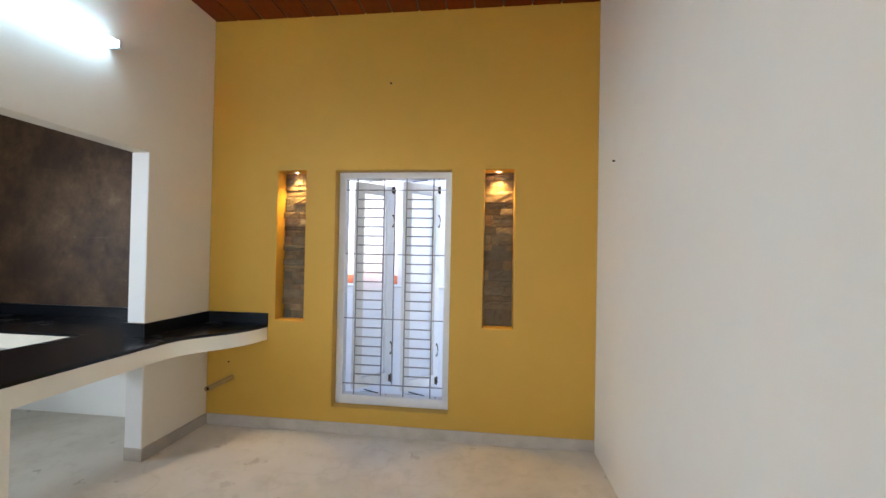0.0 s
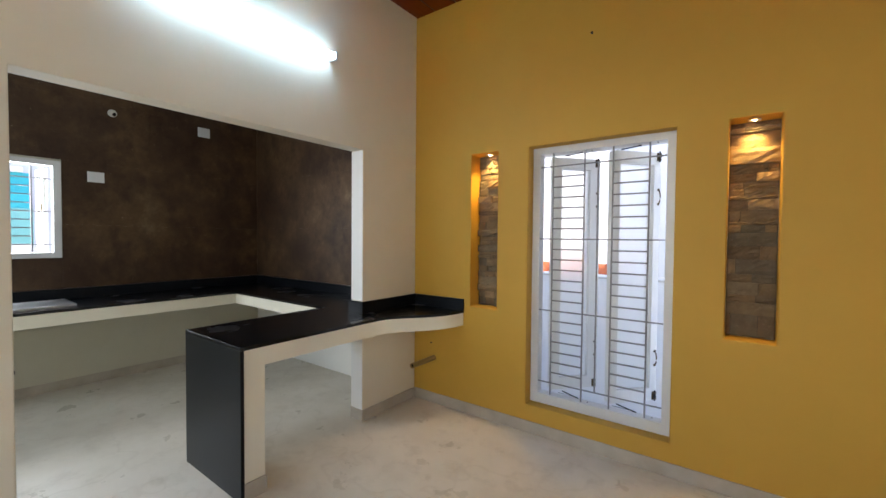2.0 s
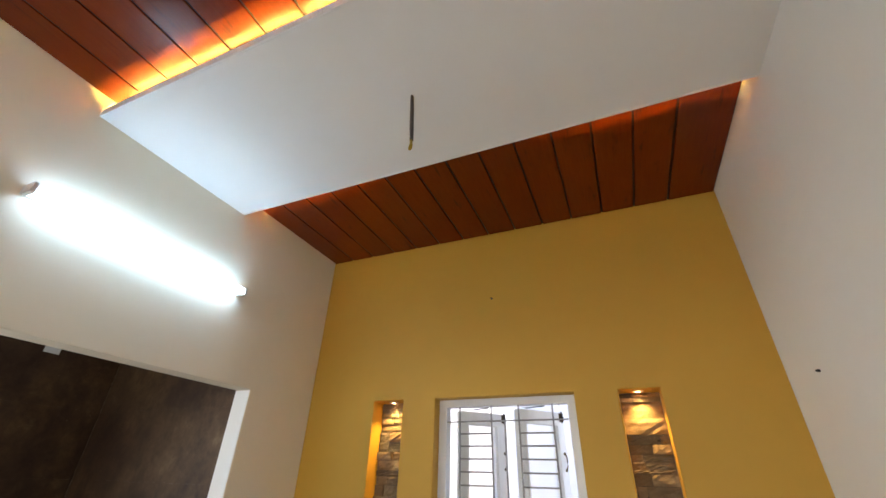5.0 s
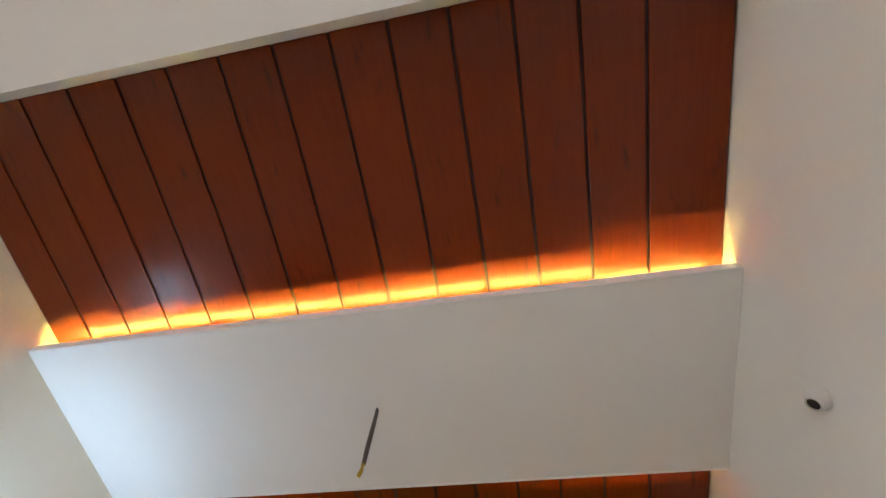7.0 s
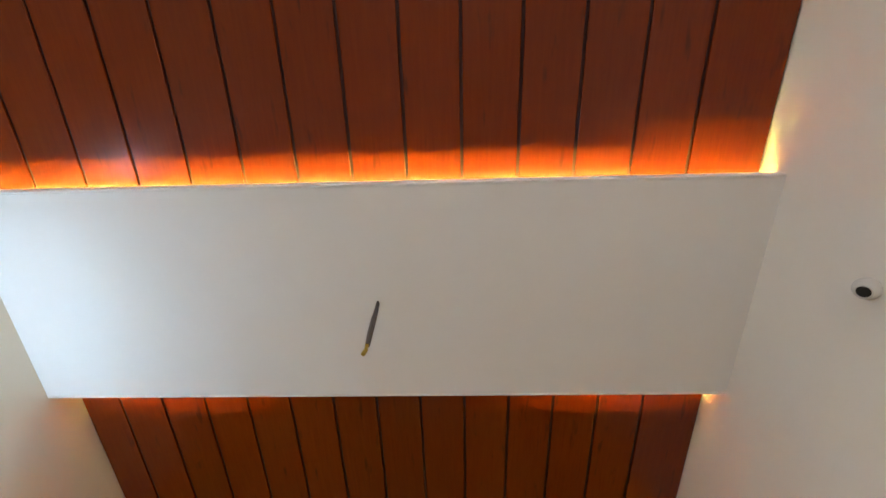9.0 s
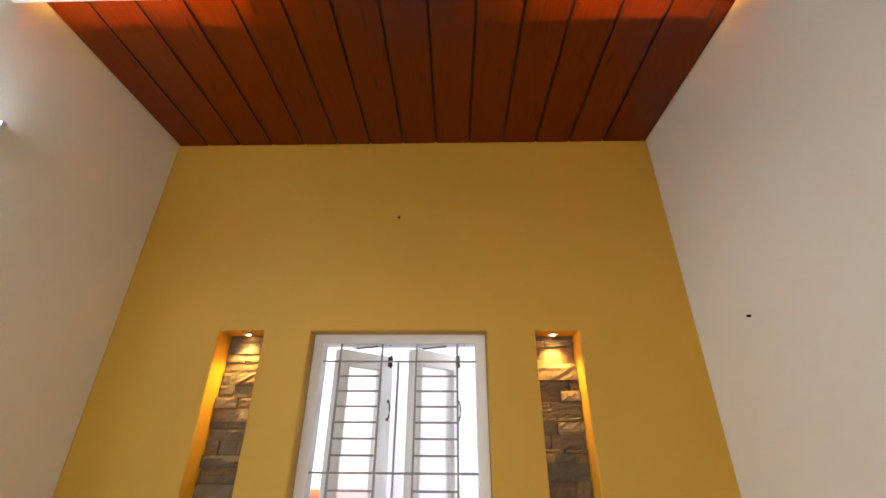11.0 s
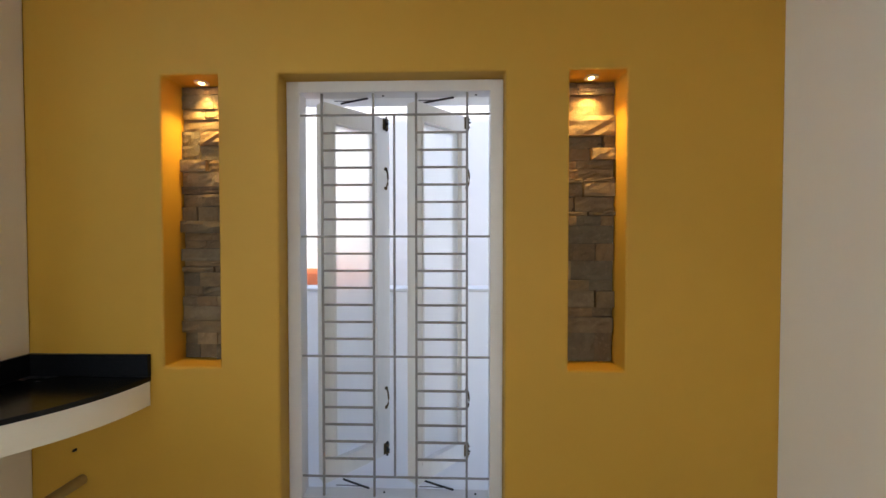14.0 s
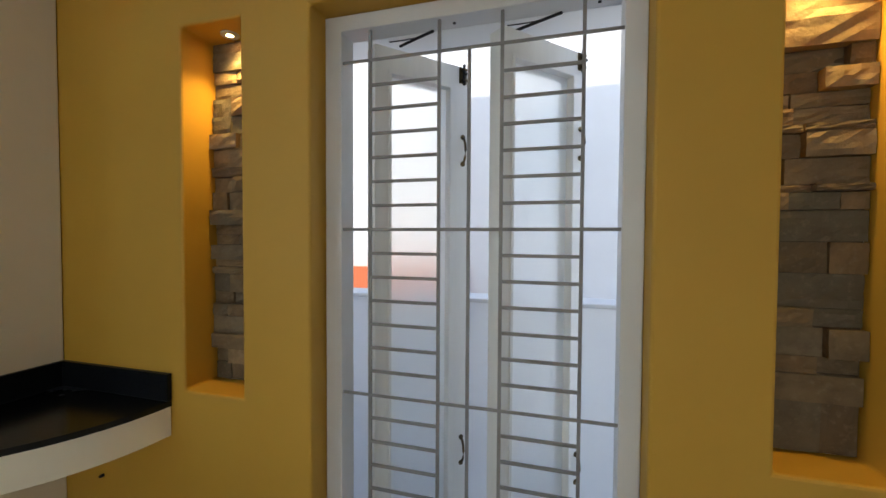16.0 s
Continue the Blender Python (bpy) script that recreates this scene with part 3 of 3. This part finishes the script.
# ---- small fixtures ----
def elbow_outlet(at, axis, mouth, r, label):
    """A plastic pipe elbow whose domed back shows, its mouth turned towards the given way."""
    p = thing("pipe_elbow", label, "pipe")
    at, axis, mouth = Vector(at), Vector(axis), Vector(mouth).normalized()
    c = at + axis * r * 0.55
    bm = bmesh.new()
    bmesh.ops.create_uvsphere(bm, u_segments=28, v_segments=18, radius=r, matrix=Matrix.Translation(c) @ mouth.to_track_quat("Z", "Y").to_matrix().to_4x4())
    for v in [v for v in bm.verts if (v.co - c).dot(mouth) > r * 0.8]:
        bm.verts.remove(v)
    part("elbow_body", bm, pvc, p)
    lip = c + mouth * r * 0.72
    part("elbow_mouth", add_ring(bmesh.new(), lip, mouth, r * 0.66, r * 0.52, r * 0.28), pvc, p)
    part("bore", rod(lip + mouth * r * 0.04, lip + mouth * r * 0.16, r * 0.515, 20), hole_shade_mat, p, "solid dark fill painted for the shade inside the pipe")
    return p


elbow_outlet((XR, 1.775, 2.868), (-1, 0, 0), (-0.8, 0.05, -0.55), 0.033, "white plastic pipe elbow high on the off-white wall")
elbow_outlet((KX + 0.012, 2.09, 2.668), (1, 0, 0), (0.8, 0.25, -0.4), 0.037, "white plastic pipe elbow on the brown tiled wall")


def plug(at, axis, r, label):
    p = thing("wall_plug", label, "fixing", group="small wall fixings")
    at, axis = Vector(at), Vector(axis)
    part("plug_body", rod(at + axis * 0.0005, at + axis * 0.012, r, 12), iron, p)
    part("screw_head", rod(at + axis * 0.0125, at + axis * 0.017, r * 0.55, 10), brass, p)


plug((XR, 3.19, 2.10), (-1, 0, 0), 0.006, "small dark fixing plug in the off-white wall")
plug((-0.52, YN, 2.837), (0, -1, 0), 0.008, "small dark fixing plug above the window")

# Stud added where the ochre wall has only a faint mark.
plug((-1.865, YN, 0.53), (0, -1, 0), 0.006, "small dark stud put for a faint mark on the ochre wall under the worktop")
waste = thing("waste_pipe", "black open waste pipe stub low on the kitchen wall", "pipe")
part("pipe_body", add_ring(bmesh.new(), (KX, 1.357, 0.25), (1, 0, 0), 0.032, 0.026, 0.05), iron, waste)
part("pipe_bore", rod((KX + 0.001, 1.357, 0.25), (KX + 0.03, 1.357, 0.25), 0.0255, 18), hole_shade_mat, waste, "solid dark fill painted for the shade inside the pipe")
pipe = thing("drain_pipe", "open drain pipe stub smeared with ochre paint, in ochre wall", "pipe")
part("pipe_body", add_ring(bmesh.new(), (-1.838, YN, 0.400), (0, -1, 0), 0.022, 0.018, 0.297), pvc_painted, pipe)
part("pipe_bore", rod((-1.838, YN - 0.001, 0.400), (-1.838, YN - 0.28, 0.400), 0.0175, 18), hole_shade_mat, pipe, "solid dark fill painted for the shade inside the pipe")


def blank_plate(y, z, w, h):
    p = thing("switch_plate", "pale grey electrical plate on the brown tiled wall", "switch", group="electrical plates")
    part("plate", box((KX + 0.0125, y - w / 2, z - h / 2), (KX + 0.024, y + w / 2, z + h / 2), 0.004, 2), plastic, p)
    part("switch_rocker", box((KX + 0.0245, y - w * 0.35, z - h * 0.3), (KX + 0.027, y - w * 0.05, z + h * 0.3), 0.001), plastic, p)
    part("socket_face", box((KX + 0.0245, y + w * 0.02, z - h * 0.3), (KX + 0.027, y + w * 0.36, z + h * 0.3), 0.001), plastic, p)


blank_plate(2.945, 2.66, 0.13, 0.11)
blank_plate(1.96, 2.018, 0.13, 0.10)

fan_rod = thing("fan_hook_rod", "dark fan wires with taped ends hanging from white ceiling band", "wiring")
bm = bmesh.new()
for k, (dx, dy) in enumerate(((0, 0), (0.007, 0.003), (-0.004, 0.006), (0.003, -0.006))):
    add_path(bm, [(-0.44 + dx * 0.3, 2.025 + dy, PANEL_Z), (-0.438 + dx, 2.026 + dy, PANEL_Z - 0.1), (-0.432 + dx, 2.027 + dy * 0.8, PANEL_Z - 0.22), (-0.426 + dx * 0.6, 2.028 + dy, PANEL_Z - 0.30)], 0.0058, 8)
part("wires", bm, wire_mat, fan_rod)
bm = bmesh.new()
add_path(bm, [(-0.426, 2.028, PANEL_Z - 0.295), (-0.424, 2.028, PANEL_Z - 0.33), (-0.428, 2.026, PANEL_Z - 0.355)], 0.008, 8)
part("taped_end", bm, sleeve, fan_rod, "yellow sleeved wire end")

# ---- outside ----
# Two added slabs, never in view, stop sun falling in through the openings.
structure("rear_sun_screen", box((-3.0, YS - 3.0, 2.95), (2.4, YS - 0.2005, 3.1)), neighbour_white, "plain white unseen slab added to stop sun at the rear opening")
structure("kitchen_sun_screen", box((-4.98, KY0 - 2.2, 2.6), (-2.27, KY0 - 0.2005, 2.75)), neighbour_white, "plain white unseen slab added to stop sun at the kitchen doorway")
structure("ground", box((-60, -60, -0.5), (60, 60, -0.21)), ground_mat, "dusty concrete ground")
structure("compound_wall", box((-6, 4.45, -0.21), (5, 4.6, 1.115)), outer_plaster, "grey plastered compound wall")
structure("compound_coping", box((-6, 4.43, 1.1155), (5, 4.62, 1.135), 0.004), neighbour_white, "white coping")
neighbour = thing("neighbour_house", "white plastered neighbouring house with an orange band", "house", (0, 0, 0))
part("neighbour_wall", box((-12, 6.0, -0.21), (9, 6.5, 3.4)), neighbour_white, neighbour)
part("orange_band", box((-4.0, 5.93, 0.75), (-1.0, 5.999, 1.15)), neighbour_orange, neighbour, "orange painted band")
structure("sunshade", box((-1.6, YN + 0.2305, 2.12), (0.6, YN + 0.38, 2.2)), house_white, "white concrete sunshade above the window")
teal = thing("teal_shed", "teal painted neighbouring wall seen through the kitchen window", "building")
part("shed_wall", box((-8.3, 0.1, 1.83), (-8.0, 1.93, 2.34)), teal_paint, teal)
part("shed_dado", box((-8.3, 0.1, 1.32), (-8.0, 1.97, 1.829)), teal_pale, teal, "faded pale teal lower wall")
part("shed_base", box((-8.3, 0.1, -0.21), (-8.0, 1.97, 1.319)), neighbour_white, teal)
part("shed_roof", box((-8.6, -0.1, 2.341), (-7.9, 1.86, 2.41)), neighbour_white, teal)
structure("side_wall_backdrop", box((-14, -6, -0.21), (-13.6, 12, 7)), distant_wall, "pale distant house wall")

# ---- tiles and stones ----
def tiles(parent, us, ws, place, holes=()):
    """Wall tiles 1.2 by 0.6 m with hair-thin joints; place maps (u, w) ranges to a box."""
    rows = int(math.ceil((ws[1] - ws[0]) / 0.6))
    cols = int(math.ceil((us[1] - us[0]) / 1.2))
    for r in range(rows):
        for q in range(cols):
            u0, u1 = us[0] + q * 1.2, min(us[0] + (q + 1) * 1.2, us[1])
            w0, w1 = ws[0] + r * 0.6, min(ws[0] + (r + 1) * 0.6, ws[1])
            pieces = [(u0, u1, w0, w1)]
            for h in holes:
                cut = []
                for a, b, c, d in pieces:
                    if a >= h[1] or b <= h[0] or c >= h[3] or d <= h[2]:
                        cut.append((a, b, c, d))
                        continue
                    if a < h[0]: cut.append((a, h[0], c, d))
                    if b > h[1]: cut.append((h[1], b, c, d))
                    m0, m1 = max(a, h[0]), min(b, h[1])
                    if c < h[2]: cut.append((m0, m1, c, h[2]))
                    if d > h[3]: cut.append((m0, m1, h[3], d))
                pieces = cut
            for a, b, c, d in pieces:
                if b - a > 0.02 and d - c > 0.02:
                    lo, hi = place(a + 0.00015, b - 0.00015, c + 0.00015, d - 0.00015)
                    part("tile", box(lo, hi), tile_mat, parent)


kitchen_tiling = structure("kitchen_tiling", box((KX + 0.0005, 0.0, UZ + 0.001), (KX + 0.003, 0.54, 3.149)), grout, "brown mottled stone-look wall tiles")
tiles(kitchen_tiling, (0.0, KY1 - 0.012), (UZ + 0.001, 3.149), lambda a, b, c, d: ((KX + 0.004, a, c), (KX + 0.012, b, d)), [(0.549, 1.713, 1.239, HEAD + 0.001)])
tiles(kitchen_tiling, (KX + 0.013, XL - WALL_T - 0.002), (UZ + 0.001, 3.149), lambda a, b, c, d: ((a, KY1 - 0.012, c), (b, KY1 - 0.004, d)))


ROWS = [(17, 0.3), (20, 0.3), (60,), (56,), (34, 0.78), (33, 0.55), (24, 0.3), (26, 0.32), (14, 0.4), (39, 0.4), (42, 0.25), (12, 0.5), (28, 0.27, 0.75), (50,), (50, 0.66),
        (55, 0.18), (30, 0.52), (47, 0.65), (28, 0.6), (45,), (83, 0.1, 0.66)]


def laid_rows(rng, height):
    """Row heights and upright joints of the stone courses, from the top."""
    total = sum(row[0] for row in ROWS)
    return [(row[0] / total * height, list(row[1:])) for row in ROWS]


def loose_rows(rng, height):
    out, left = [], height
    while left > 0.02:
        h = min(rng.choice((0.026, 0.036, 0.045, 0.055, 0.065)), left)
        cuts = rng.choice(([0.35], [0.6], [0.5], [0.28, 0.66], [0.42, 0.8], []))
        out.append((h, cuts))
        left -= h
    return out


def niche_stones(x0, x1, seed, courses):
    rng = random.Random(seed)
    back = structure("niche_lining", box((x0 + 0.001, YN + 0.1425, NZ0 + 0.001), (x1 - 0.001, YN + 0.1495, HEAD - 0.001)), mortar, "split-face stone cladding in brown and grey, lit warm from above")
    top = HEAD - 0.002
    for h, cuts in courses(rng, HEAD - NZ0 - 0.004):
        edges = [0.0, *cuts, 1.0]
        for c0, c1 in zip(edges, edges[1:]):
            x, w = x0 + 0.002 + c0 * (x1 - x0 - 0.004), (c1 - c0) * (x1 - x0 - 0.004)
            s0, s1 = top - h, top
            proud, tilt, lean = rng.choice((0.002, 0.008, 0.014, 0.022, 0.032)) + rng.uniform(-0.002, 0.004), rng.uniform(-1, 1), rng.uniform(-1, 1)
            bm = bmesh.new()
            nx, nz = 6, 4
            grid = []
            for j in range(nz + 1):
                line = []
                for i in range(nx + 1):
                    inner = 0 < i < nx and 0 < j < nz
                    rough = rng.uniform(-1, 1) * min(0.003, w * 0.02) - min(0.006, h * 0.12) * tilt * (j / nz - 0.5) - min(0.006, w * 0.06) * lean * (i / nx - 0.5) if inner else rng.uniform(-0.004, 0.0)
                    dx, dz = (rng.uniform(-0.0012, 0.0012) if 0 < k < n else 0.0 for k, n in ((i, nx), (j, nz)))
                    line.append(bm.verts.new((x + 0.001 + (w - 0.002) * i / nx + dx, YN + 0.14 - proud - rough, s0 + 0.001 + (s1 - s0 - 0.002) * j / nz + dz * min(1, h / 0.04))))
                grid.append(line)
            for j in range(nz):
                for i in range(nx):
                    bm.faces.new((grid[j][i], grid[j][i + 1], grid[j + 1][i + 1], grid[j + 1][i]))
            ring = [grid[0][i] for i in range(nx + 1)] + [grid[j][nx] for j in range(1, nz + 1)] + [grid[nz][i] for i in range(nx - 1, -1, -1)] + [grid[j][0] for j in range(nz - 1, 0, -1)]
            rear = [bm.verts.new((v.co.x, YN + 0.142, v.co.z)) for v in ring]
            for k in range(len(ring)):
                n = (k + 1) % len(ring)
                bm.faces.new((ring[k], rear[k], rear[n], ring[n]))
            part("stone", bm, stone_mat, back)
        top -= h


niche_stones(*NL, 3, loose_rows)
niche_stones(*NR, 8, laid_rows)
